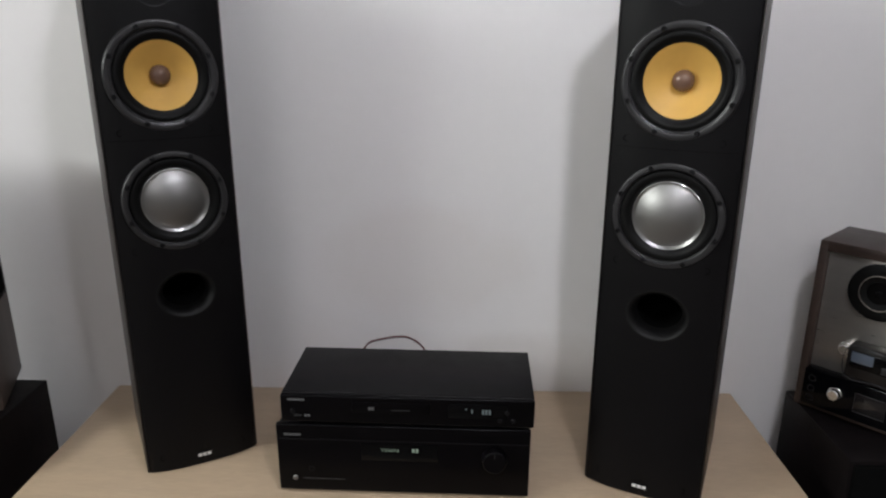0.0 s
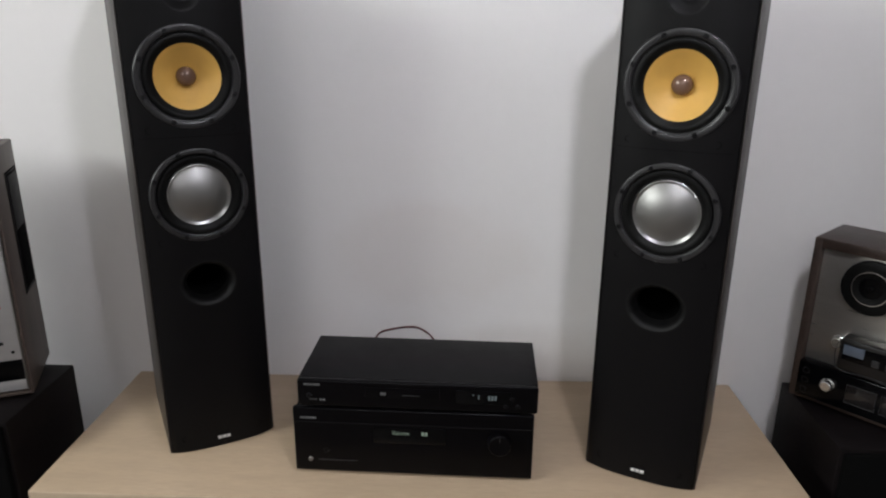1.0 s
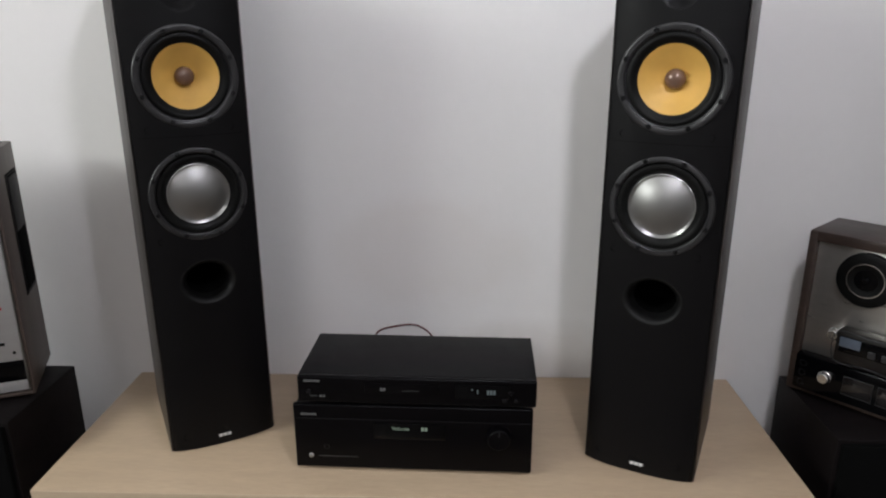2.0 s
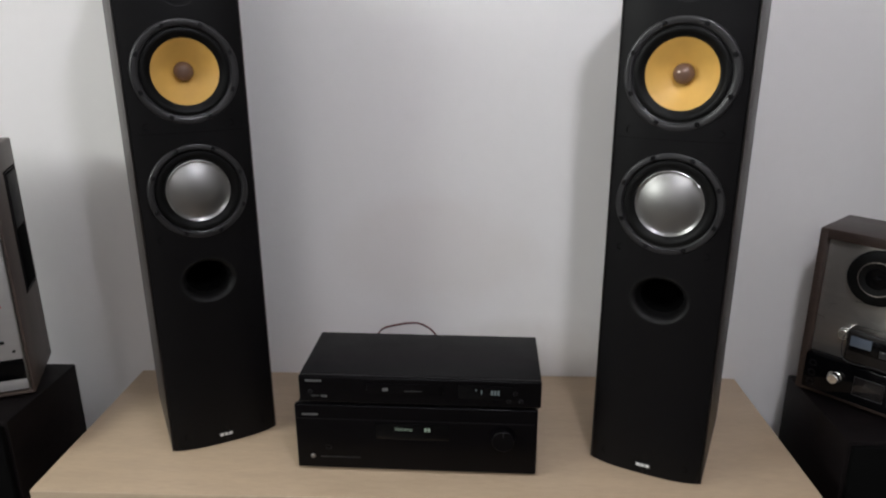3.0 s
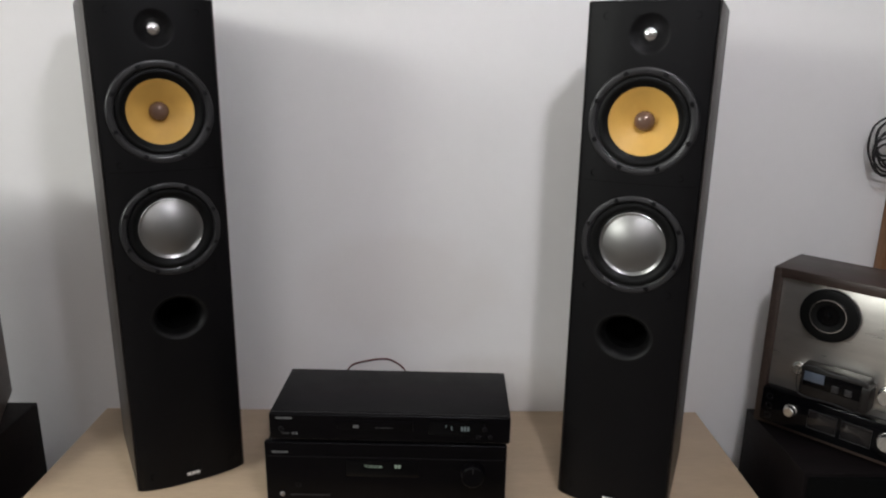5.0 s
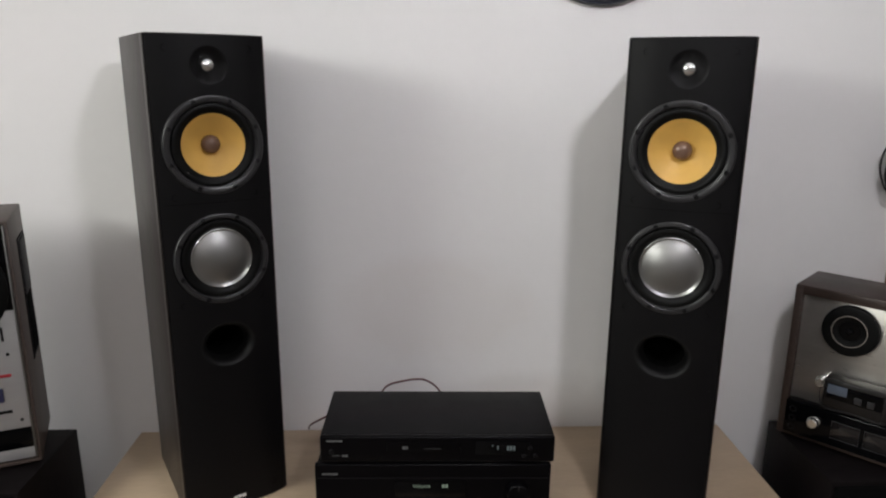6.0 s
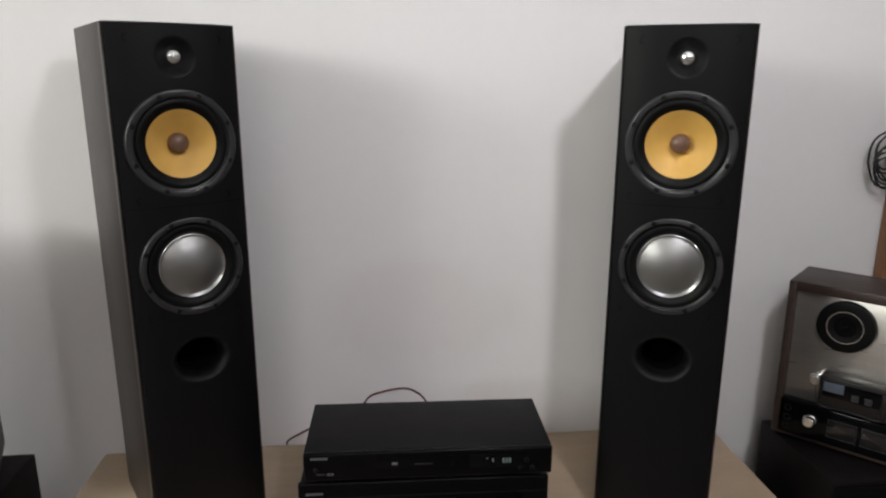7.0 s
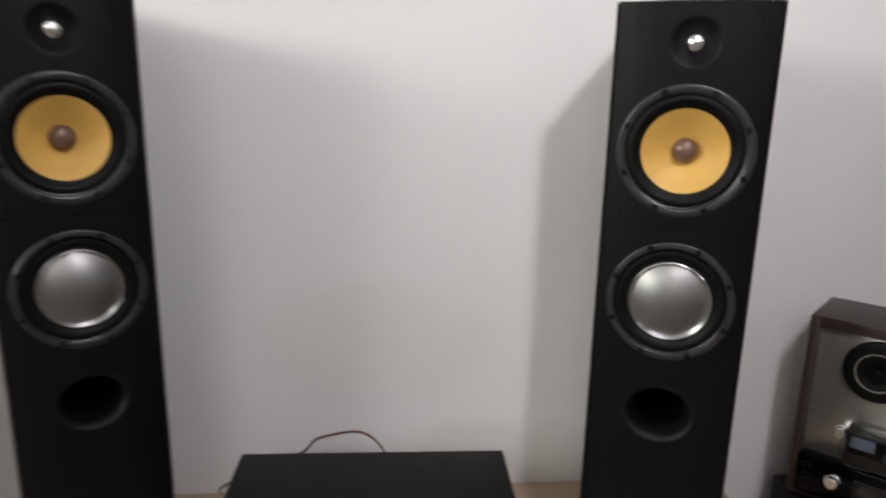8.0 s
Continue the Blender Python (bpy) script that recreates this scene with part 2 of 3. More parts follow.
def lathe(profile, seg=48, m=None, bm=None):
    """Turns a profile of (radius, forward) about the y axis; forward points to -y."""
    bm = bm or bmesh.new()
    rings = []
    for r, f in profile:
        if r < 1e-6:
            rings.append([bm.verts.new((0, -f, 0))])
        else:
            rings.append([bm.verts.new((r * math.cos(2 * math.pi * i / seg), -f, r * math.sin(2 * math.pi * i / seg))) for i in range(seg)])
    made = [v for ring in rings for v in ring]
    for a, b in zip(rings, rings[1:]):
        for i in range(seg):
            j = (i + 1) % seg
            if len(a) == 1:
                bm.faces.new((a[0], b[j], b[i]))
            elif len(b) == 1:
                bm.faces.new((a[i], a[j], b[0]))
            else:
                bm.faces.new((a[i], a[j], b[j], b[i]))
    if m is not None:
        bmesh.ops.transform(bm, matrix=m, verts=made)
    return bm


def smooth_path(points, closed=False, steps=8):
    """A Catmull-Rom line through the points."""
    pts = [Vector(p) for p in points]
    n = len(pts)
    out = []
    last = n if closed else n - 1
    for i in range(last):
        p0 = pts[(i - 1) % n] if closed or i > 0 else pts[0]
        p1, p2 = pts[i], pts[(i + 1) % n]
        p3 = pts[(i + 2) % n] if closed or i + 2 < n else pts[-1]
        for k in range(steps):
            u = k / steps
            out.append(0.5 * (2 * p1 + (p2 - p0) * u + (2 * p0 - 5 * p1 + 4 * p2 - p3) * u * u + (3 * p1 - p0 - 3 * p2 + p3) * u ** 3))
    if not closed:
        out.append(pts[-1])
    return out


def tube(path, radius, seg=8, closed=False):
    bm = bmesh.new()
    rings = []
    n = len(path)
    up = Vector((0.13, 0.21, 0.97))
    for i, p in enumerate(path):
        a = path[(i - 1) % n] if closed or i else path[0]
        b = path[(i + 1) % n] if closed or i < n - 1 else path[-1]
        d = (b - a).normalized()
        side = d.cross(up)
        if side.length < 0.1:
            side = d.cross(Vector((1, 0, 0)))
        side.normalize()
        top = side.cross(d)
        rings.append([bm.verts.new(p + radius * (math.cos(2 * math.pi * k / seg) * side + math.sin(2 * math.pi * k / seg) * top)) for k in range(seg)])
    pairs = list(zip(rings, rings[1:])) + ([(rings[-1], rings[0])] if closed else [])
    for a, b in pairs:
        for k in range(seg):
            j = (k + 1) % seg
            bm.faces.new((a[k], a[j], b[j], b[k]))
    if not closed:
        bm.faces.new(rings[0][::-1])
        bm.faces.new(rings[-1])
    return bm


def lettering(name, text, size, mat, parent, m):
    """Text in the built-in font, turned into a mesh; it stands in the xz plane and faces -y."""
    cu = bpy.data.curves.new(name, "FONT")
    cu.body, cu.size, cu.extrude = text, size, 0.0002
    tmp = bpy.data.objects.new(name, cu)
    scene.collection.objects.link(tmp)
    dg = bpy.context.evaluated_depsgraph_get()
    me = bpy.data.meshes.new_from_object(tmp.evaluated_get(dg))
    bpy.data.objects.remove(tmp)
    me.materials.clear()
    me.materials.append(mat)
    return shared(name, me, parent, m @ pose(0, 0, 0, 90))


def bars(name, count, x, z, w, h, mat, parent, y, gap=0.25):
    """Unreadable printing: a row of small upright bars."""
    bm = bmesh.new()
    step = w / count
    for i in range(count):
        box(x + i * step, x + (i + 1 - gap) * step, y - 0.0006, y, z - h / 2, z + h / 2, bm=bm)
    return part(name, bm, mat, parent, smooth=False)


# ---- the room ----
def slab(name, dims, mat, label, category):
    return tagged(part(name, box(*dims), mat, smooth=False), label, category, kind="structure")


X0, X1, Y0 = -3.4, 3.2, -4.5
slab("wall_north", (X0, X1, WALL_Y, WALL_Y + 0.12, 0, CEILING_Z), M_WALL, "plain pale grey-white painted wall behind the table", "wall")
slab("wall_south", (X0, X1, Y0 - 0.12, Y0, 0, CEILING_Z), M_FAR_WALL, "plain unseen wall facing the table, coloured dark to cut bounced light", "wall")
slab("wall_east", (X1, X1 + 0.12, Y0 - 0.12, WALL_Y - 0.002, 0, CEILING_Z), M_FAR_WALL, "plain unseen side wall, coloured dark to cut bounced light", "wall")


def wall_with_opening():
    """The side wall as one closed mesh with a rectangular opening right through it."""
    y0, y1, z0, z1 = WINDOW
    bm = bmesh.new()
    rings = []
    for x in (X0, X0 - 0.12):
        outer = [bm.verts.new((x, y, z)) for y, z in ((Y0 - 0.12, 0), (WALL_Y - 0.002, 0), (WALL_Y - 0.002, CEILING_Z), (Y0 - 0.12, CEILING_Z))]
        inner = [bm.verts.new((x, y, z)) for y, z in ((y0, z0), (y1, z0), (y1, z1), (y0, z1))]
        rings.append((outer, inner))
        for i in range(4):
            j = (i + 1) % 4
            bm.faces.new((outer[i], outer[j], inner[j], inner[i]))
    for a, c in zip(*rings):
        for i in range(4):
            j = (i + 1) % 4
            bm.faces.new((a[i], a[j], c[j], c[i]))
    tagged(part("wall_west", bm, M_FAR_WALL, smooth=False), "plain unseen side wall with a window opening, coloured dark to cut bounced light", "wall", kind="structure")
    w = thing("window_1", pose(X0 - 0.06, (y0 + y1) / 2, z0), "white framed window letting daylight in from the side", "window", kind="structure")
    hw, h = (y1 - y0) / 2, z1 - z0
    for ya, yb, za, zb in ((-hw, hw, 0, 0.05), (-hw, hw, h - 0.05, h), (-hw, -hw + 0.05, 0.05, h - 0.05), (hw - 0.05, hw, 0.05, h - 0.05), (-0.02, 0.02, 0.05, h - 0.05)):
        part("window_frame", box(-0.03, 0.03, ya + 0.001, yb - 0.001, za + 0.001, zb - 0.001, 0.004), M_WHITE_METAL, w)
    area("window_daylight", pose(X0 + 0.01, (y0 + y1) / 2, (z0 + z1) / 2, 0, -90), h, 2 * hw, DAYLIGHT, (0.955, 1.0, 0.925))


wall_with_opening()
slab("floor", (X0 - 0.12, X1 + 0.12, Y0 - 0.12, WALL_Y + 0.12, -0.1, 0), M_FLOOR, "brown floor under the furniture, unseen, darkened to cut bounced light", "floor")
slab("ceiling", (X0 - 0.12, X1 + 0.12, Y0 - 0.12, WALL_Y + 0.12, CEILING_Z, CEILING_Z + 0.1), M_CEIL, "plain white painted ceiling", "ceiling")


def unseen_ceiling_light(x, y, sx, sy, watts, colour):
    t = thing("unseen_ceiling_light", pose(x, y, CEILING_Z), "unseen flat white ceiling light with a glowing diffuser, added to light the room", "ceiling light", "ceiling lights")
    part("frame", box(-sx / 2 - 0.03, sx / 2 + 0.03, -sy / 2 - 0.03, sy / 2 + 0.03, -0.05, 0, 0.006), M_WHITE_METAL, t)
    part("diffuser", box(-sx / 2, sx / 2, -sy / 2, sy / 2, -0.056, -0.0505, 0.002), M_DIFFUSER, t)
    area("unseen_ceiling_lamp", pose(x, y, CEILING_Z - 0.065), sx, sy, watts, colour)


def pendant_lamp(x, y, z):
    t = thing("pendant_lamp", pose(x, y, z), "glowing opal globe bulb hanging from the ceiling", "pendant lamp")
    part("bulb", lathe([(0.0, 0.062)] + [(0.06 * math.sin(a), 0.002 + 0.06 * math.cos(a)) for a in (0.3, 0.6, 0.9, 1.2, 1.57, 1.95, 2.3, 2.6)] + [(0.019, -0.055), (0.017, -0.060), (0, -0.060)], 32, pose(0, 0, 0.010, 90)), M_BULB, t, "glowing opal globe")
    part("socket", lathe([(0, -0.0505), (0.019, -0.0505), (0.02, -0.055), (0.018, -0.09), (0.008, -0.10), (0, -0.10)], 24, pose(0, 0, 0, 90)), M_WHITE_METAL, t)
    part("cord", lathe([(0.003, -0.10), (0.003, -(CEILING_Z - z))], 8, pose(0, 0, 0, 90)), M_WHITE_METAL, t)


pendant_lamp(*BULB)
for lamp in LAMPS:
    unseen_ceiling_light(*lamp)


# ---- the table ----
def display_table():
    t = thing("table", pose(0, 0, 0), "pale maple laminate table pushed against the wall", "table")
    x0, x1, y0, y1 = -0.819, 0.609, 0.984, WALL_Y - 0.003
    part("tabletop", box(x0, x1, y0, y1, TABLE_Z - 0.025, TABLE_Z, 0.002), M_TABLE, t)
    part("front_edge_band", box(x0 + 0.001, x1 - 0.001, y0 - 0.0022, y0 + 0.0005, TABLE_Z - 0.024, TABLE_Z - 0.001, 0.0008, 1), M_EDGE, t)
    for x in (x0 + 0.03, x1 - 0.052):
        part("side_panel", box(x, x + 0.022, y0 + 0.03, y1 - 0.02, 0, TABLE_Z - 0.0255, 0.001, 1), M_TABLE, t)
    part("back_panel", box(x0 + 0.053, x1 - 0.053, y1 - 0.06, y1 - 0.04, 0.3, TABLE_Z - 0.0255, 0.001, 1), M_TABLE, t)
    return t


display_table()

# ---- the loudspeakers ----
SW, SD, SH, SAG = 0.2050, 0.256, 0.917, 0.015
LIP = 0.0022
Z_TWEETER, Z_MID, Z_BASS, Z_PORT = 0.8650, 0.727, 0.519, 0.350


def bow(x):
    return SAG * max(0.0, 1 - abs(2 * x / SW) ** 3.2)


def holed_cell(bm, z0, z1, zc, radius, seg=96, wide=1.0):
    """A stretch of the bowed baffle, full width, with a round hole and the hole's wall."""
    hw = SW / 2 - LIP - 0.003
    angles = [2 * math.pi * (i + 0.5) / seg for i in range(seg)]
    edge = []
    for a in angles:
        c, s = math.cos(a), math.sin(a)
        lim = min(hw / abs(c), ((z1 if s > 0 else z0) - zc) / s)
        edge.append((lim * c, zc + lim * s))
    for cx in (-hw, hw):
        for cz in (z0, z1):
            near = min(range(seg), key=lambda i: (edge[i][0] - cx) ** 2 + (edge[i][1] - cz) ** 2)
            edge[near] = (cx, cz)
    rows = []
    for step in (0.0, 0.12, 0.25, 0.4, 0.55, 0.7, 0.85, 1.0):
        ring = []
        for a, (ex, ez) in zip(angles, edge):
            hx, hz = wide * radius * math.cos(a), zc + radius * math.sin(a)
            x, z = hx + (ex - hx) * step, hz + (ez - hz) * step
            ring.append(bm.verts.new((x, -bow(x), z)))
        rows.append(ring)
    back = [bm.verts.new((v.co.x, 0.02, v.co.z)) for v in rows[0]]
    for a, b in zip([back] + rows, rows):
        for i in range(seg):
            j = (i + 1) % seg
            bm.faces.new((a[i], a[j], b[j], b[i]))


def flat_cell(bm, z0, z1, seg=24):
    hw = SW / 2 - LIP - 0.003
    rows = []
    count = max(1, round((z1 - z0) / 0.05))
    for k in range(count + 1):
        z = z0 + (z1 - z0) * k / count
        rows.append([bm.verts.new((-hw + 2 * hw * i / seg, -bow(-hw + 2 * hw * i / seg), z)) for i in range(seg + 1)])
    for lo, hi in zip(rows, rows[1:]):
        for i in range(seg):
            bm.faces.new((lo[i], lo[i + 1], hi[i + 1], hi[i]))


def rim_strip(bm):
    """The rounded border of the baffle: sides, top and foot."""
    hw, n = SW / 2 - LIP, 24
    for s in (-1, 1):
        prof = [(hw - 0.003, bow(hw - 0.003)), (hw - 0.0012, bow(hw - 0.003) - 0.001), (hw - 0.0002, -0.002), (hw - 0.0002, -0.0198)]
        cols = [[bm.verts.new((s * x, -f, z)) for x, f in prof] for z in (0.003, SH - 0.003)]
        for i in range(len(prof) - 1):
            bm.faces.new((cols[0][i], cols[0][i + 1], cols[1][i + 1], cols[1][i]))
    for z, zo in ((0.003, 0.0), (SH - 0.003, SH)):
        xs = [-hw + 0.0002 + (2 * hw - 0.0004) * i / n for i in range(n + 1)]
        a = [bm.verts.new((max(-hw + 0.003, min(hw - 0.003, x)), -bow(max(-hw + 0.003, min(hw - 0.003, x))), z)) for x in xs]
        b = [bm.verts.new((x, -bow(x) + 0.0015, (2 * zo + z) / 3)) for x in xs]
        c = [bm.verts.new((x, 0.0198, zo)) for x in xs]
        c2 = [bm.verts.new((x, -bow(x) + 0.004, zo)) for x in xs]
        for u, v in ((a, b), (b, c2), (c2, c)):
            for i in range(n):
                bm.faces.new((u[i], u[i + 1], v[i + 1], v[i]))


SCREW_MESH = finish("screw", lathe([(0.0, 0.0006), (0.0012, 0.0006), (0.0016, 0.0018), (0.0038, 0.0018), (0.0044, 0.001), (0.0044, -0.002)], 12), M_SCREW, True)
PEG_MESH = finish("grille_socket", lathe([(0.0, -0.006), (0.0046, -0.006), (0.0050, 0.0002), (0.0058, 0.0003), (0.0060, -0.004)], 16), M_HOLE, True)


def loudspeaker(m, label):
    t = thing("loudspeaker", m, label, "loudspeaker", "pair of tower loudspeakers")
    # cabinet of veneered board, open to the front behind the baffle
    h, th = SW / 2, 0.016
    for side in (-1, 1):
        x0, x1 = sorted((side * h, side * (h - th)))
        board = box(x0, x1, 0.0205, SD, 0, SH, 0.0015)
        part("side_board", board, M_ASH, t, "black ash veneered side")
        x0, x1 = sorted((side * h, side * (h - LIP + 0.0003)))
        part("front_lip", box(x0, x1, 0.0008, 0.0203, 0.0005, SH - 0.0005, 0.0012), M_ASH, t, "narrow veneered front edge")
    part("top_board", box(-h + th, h - th, 0.0205, SD, SH - th, SH - 0.0003), M_ASH, t, smooth=False)
    part("bottom_board", box(-h + th, h - th, 0.0205, SD, 0.0003, th), M_ASH, t, smooth=False)
    part("back_board", box(-h + th, h - th, SD - th, SD - 0.0003, th, SH - th), M_ASH, t, smooth=False)
    # bowed front baffle with the four openings
    bm = bmesh.new()
    z_a, z_b, z_c, z_d = 0.292, 0.416, 0.625, 0.826
    flat_cell(bm, 0.003, z_a)
    holed_cell(bm, z_a, z_b - 0.012, Z_PORT, 0.0440, wide=1.15)
    flat_cell(bm, z_b - 0.012, z_b)
    holed_cell(bm, z_b, z_c, Z_BASS, 0.080)
    holed_cell(bm, z_c, z_d, Z_MID, 0.079)
    holed_cell(bm, z_d, SH - 0.003, Z_TWEETER, 0.0335)
    rim_strip(bm)
    bmesh.ops.remove_doubles(bm, verts=bm.verts, dist=0.0001)
    part("front_baffle", bm, M_BAFFLE, t, "bowed matt black front baffle")
    bm = bmesh.new()
    strip = [[bm.verts.new((x, -bow(x) - 0.0003, z)) for x in [-0.092 + 0.184 * i / 32 for i in range(33)]] for z in (z_c - 0.00035, z_c + 0.00035)]
    for i in range(32):
        bm.faces.new((strip[0][i], strip[0][i + 1], strip[1][i + 1], strip[1][i]))
    part("seam", bm, M_HOLE, t, "fine joint across the baffle")

    # midrange unit with yellow woven cone
    f0 = SAG + 0.0015
    ring = [(0.0882, -0.012), (0.0882, f0 - 0.0036), (0.0878, f0 - 0.0020), (0.0868, f0 - 0.0006), (0.0852, f0), (0.0782, f0 - 0.0002), (0.0770, f0 - 0.0010), (0.0762, f0 - 0.0055), (0.0740, f0 - 0.0066), (0.0738, -0.010)]
    mid = part("midrange_driver", lathe(ring, 72), M_RING, t, "satin grey-black driver ring", pose(0, 0, Z_MID))
    part("surround", lathe([(0.0742, f0 - 0.0066), (0.0725, f0 - 0.0035), (0.0690, f0 - 0.0022), (0.0655, f0 - 0.0030), (0.0620, f0 - 0.0055), (0.0595, f0 - 0.0078), (0.0552, f0 - 0.0085)], 64), M_RUBBER, mid, "black rubber surround")
    cone = [(0.0562, f0 - 0.0075), (0.052, f0 - 0.0105), (0.045, f0 - 0.0160), (0.034, f0 - 0.0240), (0.022, f0 - 0.0320), (0.015, f0 - 0.036)]
    part("cone", lathe(cone, 64), M_KEVLAR, mid, "golden yellow woven cone")
    plug = [(0.0, f0 - 0.0145), (0.006, f0 - 0.0152), (0.011, f0 - 0.0173), (0.0148, f0 - 0.021), (0.0166, f0 - 0.0255), (0.0166, f0 - 0.029), (0.0163, f0 - 0.037)]
    part("dust_cap", lathe(plug, 32), M_PLUG, mid, "shiny brown dust cap")

    # bass unit with a spun aluminium dome
    bass = part("bass_driver", lathe([(r - max(0.0, r - 0.074) * 0.16, f) for r, f in ring], 72), M_RING, t, "satin grey-black driver ring", pose(0, 0, Z_BASS))
    part("surround", lathe([(0.0742, f0 - 0.006), (0.072, f0 - 0.003), (0.068, f0 - 0.0022), (0.063, f0 - 0.003), (0.0595, f0 - 0.006), (0.0565, f0 - 0.008)], 64), M_RUBBER, bass, "black rubber surround")
    part("rim", lathe([(0.0572, f0 - 0.0072), (0.0560, f0 - 0.0056), (0.0550, f0 - 0.0050), (0.0515, f0 - 0.009), (0.0500, f0 - 0.0105)], 64), M_BRIGHT, bass, "bright polished rim")
    cap_r = (0.0515 ** 2 + 0.014 ** 2) / 0.028
    dome = [(r, f0 - 0.0103 + 0.014 - cap_r + math.sqrt(cap_r ** 2 - r * r)) for r in [0.0515 * (1 - k / 14) for k in range(14)]] + [(0.0, f0 + 0.0037)]
    part("dome", lathe(dome, 64), M_ALU, bass, "brushed silver aluminium dome")
    for drv, radius in ((mid, 0.0815), (bass, 0.0806)):
        for k in range(8):
            a = math.pi / 8 + k * math.pi / 4
            shared("screw", SCREW_MESH, drv, pose(radius * math.cos(a), -f0 + 0.0003, radius * math.sin(a)))

    # tweeter: dished plate and metal dome
    tf = SAG + 0.001
    bm = lathe([(0.0345, tf - 0.0030), (0.0342, tf - 0.0016), (0.0325, tf - 0.0014), (0.0300, tf - 0.0022), (0.0250, tf - 0.0058), (0.0190, tf - 0.0112), (0.0150, tf - 0.0136), (0.0136, tf - 0.0138)], 56)
    for v in bm.verts:
        v.co.y += SAG - bow(v.co.x)
    tw = part("tweeter", bm, M_BAFFLE, t, "dished black tweeter plate", pose(0, 0, Z_TWEETER))
    part("dome", lathe([(0.0142, tf - 0.0136), (0.0130, tf - 0.0118)] + [(0.0130 * math.cos(a), tf - 0.0118 + 0.0088 * math.sin(a)) for a in (0.3, 0.6, 0.9, 1.2, 1.4)] + [(0, tf - 0.003)], 32), M_BRIGHT, tw, "silver metal tweeter dome")

    # flared reflex port
    pf = SAG + 0.0002
    bm = lathe([(0.0460, pf - 0.003), (0.0450, pf - 0.0002), (0.0435, pf), (0.0410, pf - 0.0010), (0.0382, pf - 0.0036), (0.0355, pf - 0.0090), (0.0336, pf - 0.0170), (0.0322, pf - 0.0300)], 56)
    for v in bm.verts:
        v.co.x *= 1.15
        v.co.y += SAG - bow(v.co.x)
    part("port", bm, M_PORT, t, "wide flared black reflex port", pose(0, 0, Z_PORT))
    bm = lathe([(0.0322, pf - 0.0302), (0.030, pf - 0.11), (0.0, pf - 0.11)], 40)
    for v in bm.verts:
        v.co.x *= 1.15
        v.co.y += (SAG - bow(v.co.x)) if v.co.y < 0.05 else 0.0
    part("port_tube", bm, M_HOLE, t, "dark port tube", pose(0, 0, Z_PORT))
    for x, z in ((-0.070, 0.893), (0.070, 0.893), (-0.073, 0.638), (0.067, 0.638), (-0.0735, 0.436), (0.067, 0.437), (-0.073, 0.03), (0.071, 0.03)):
        shared("grille_socket", PEG_MESH, t, pose(x, -bow(x), z))
    badge = part("badge", box(-0.0145, 0.0145, -SAG - 0.0016, -SAG + 0.001, 0.0165, 0.0265, 0.0006), M_SCREW, t, "small silver maker's badge")
    bars("print", 3, -0.0125, 0.0215, 0.025, 0.0062, M_SILVER_PRINT, badge, -SAG - 0.0016, 0.14)
    return t


loudspeaker(LEFT_SPEAKER, "tall black tower loudspeaker with yellow cone, veneered side visible")
loudspeaker(RIGHT_SPEAKER, "tall black tower loudspeaker with yellow cone, standing beside the tape deck")


# ---- amplifier and disc player ----
def feet(t, xs, ys, z, height, radius=0.016):
    for x in xs:
        for y in ys:
            part("foot", lathe([(0, 0), (radius * 0.85, 0), (radius, 0.003), (radius, height), (0, height)], 20, pose(0, 0, 0, 90)), M_RUBBER, t, m=pose(x, y, z + height))


def amplifier(m):
    t = thing("amplifier", m, "black stereo receiver with lit display, standing on the table", "amplifier")
    w, h, d, z0 = 0.446, 0.134, 0.262, 0.007
    part("case", box(0.003, w - 0.003, 0.012, d, z0, z0 + h - 0.002, 0.003), M_CASE, t, "black painted steel case")
    part("front_panel", box(0, w, 0, 0.0118, z0, z0 + h, 0.003, 3), M_FACE, t, "black front panel")
    part("trim_line", box(0.004, w - 0.004, -0.0012, 0.001, z0 + h - 0.030, z0 + h - 0.0280), M_CASE, t, smooth=False)
    win = part("display_window", box(0.150, 0.285, -0.001, 0.002, z0 + 0.066, z0 + 0.100, 0.0006), M_GLASS_BLACK, t, "smoked display window")
    lettering("display_text", "Volume", 0.0106, M_VFD, win, pose(0.1845, -0.0012, z0 + 0.0850))
    bars("display_digits", 2, 0.2400, z0 + 0.0885, 0.0125, 0.0075, M_VFD, win, -0.0011)
    knob = part("volume_knob", lathe([(0, 0.017), (0.019, 0.017), (0.021, 0.0155), (0.0225, 0.0), (0.0225, -0.001)], 48), M_FACE, t, "black volume knob", pose(0.384, 0, z0 + 0.078))
    part("pointer", box(-0.0008, 0.0008, -0.0176, -0.0165, 0.009, 0.018), M_DIM_PRINT, knob, smooth=False)
    part("power_button", lathe([(0, 0.003), (0.0035, 0.003), (0.0045, 0.002), (0.0048, -0.001)], 24), M_ALU, t, "small chrome power button", pose(0.030, 0, z0 + 0.026))
    bars("maker_print", 7, 0.014, z0 + 0.114, 0.030, 0.0042, M_GREY_PRINT, t, -0.0001, 0.12)
    bars("button_row", 16, 0.045, z0 + 0.025, 0.075, 0.002, M_DIM_PRINT, t, -0.0001, 0.3)
    part("headphone_socket", lathe([(0.0, -0.004), (0.0033, -0.004), (0.0035, 0.001), (0.0055, 0.001), (0.0058, -0.001)], 20), M_SCREW, t, m=pose(0.060, 0, z0 + 0.045))
    feet(t, (0.05, w - 0.05), (0.05, d - 0.05), 0, z0, 0.02)
    return t


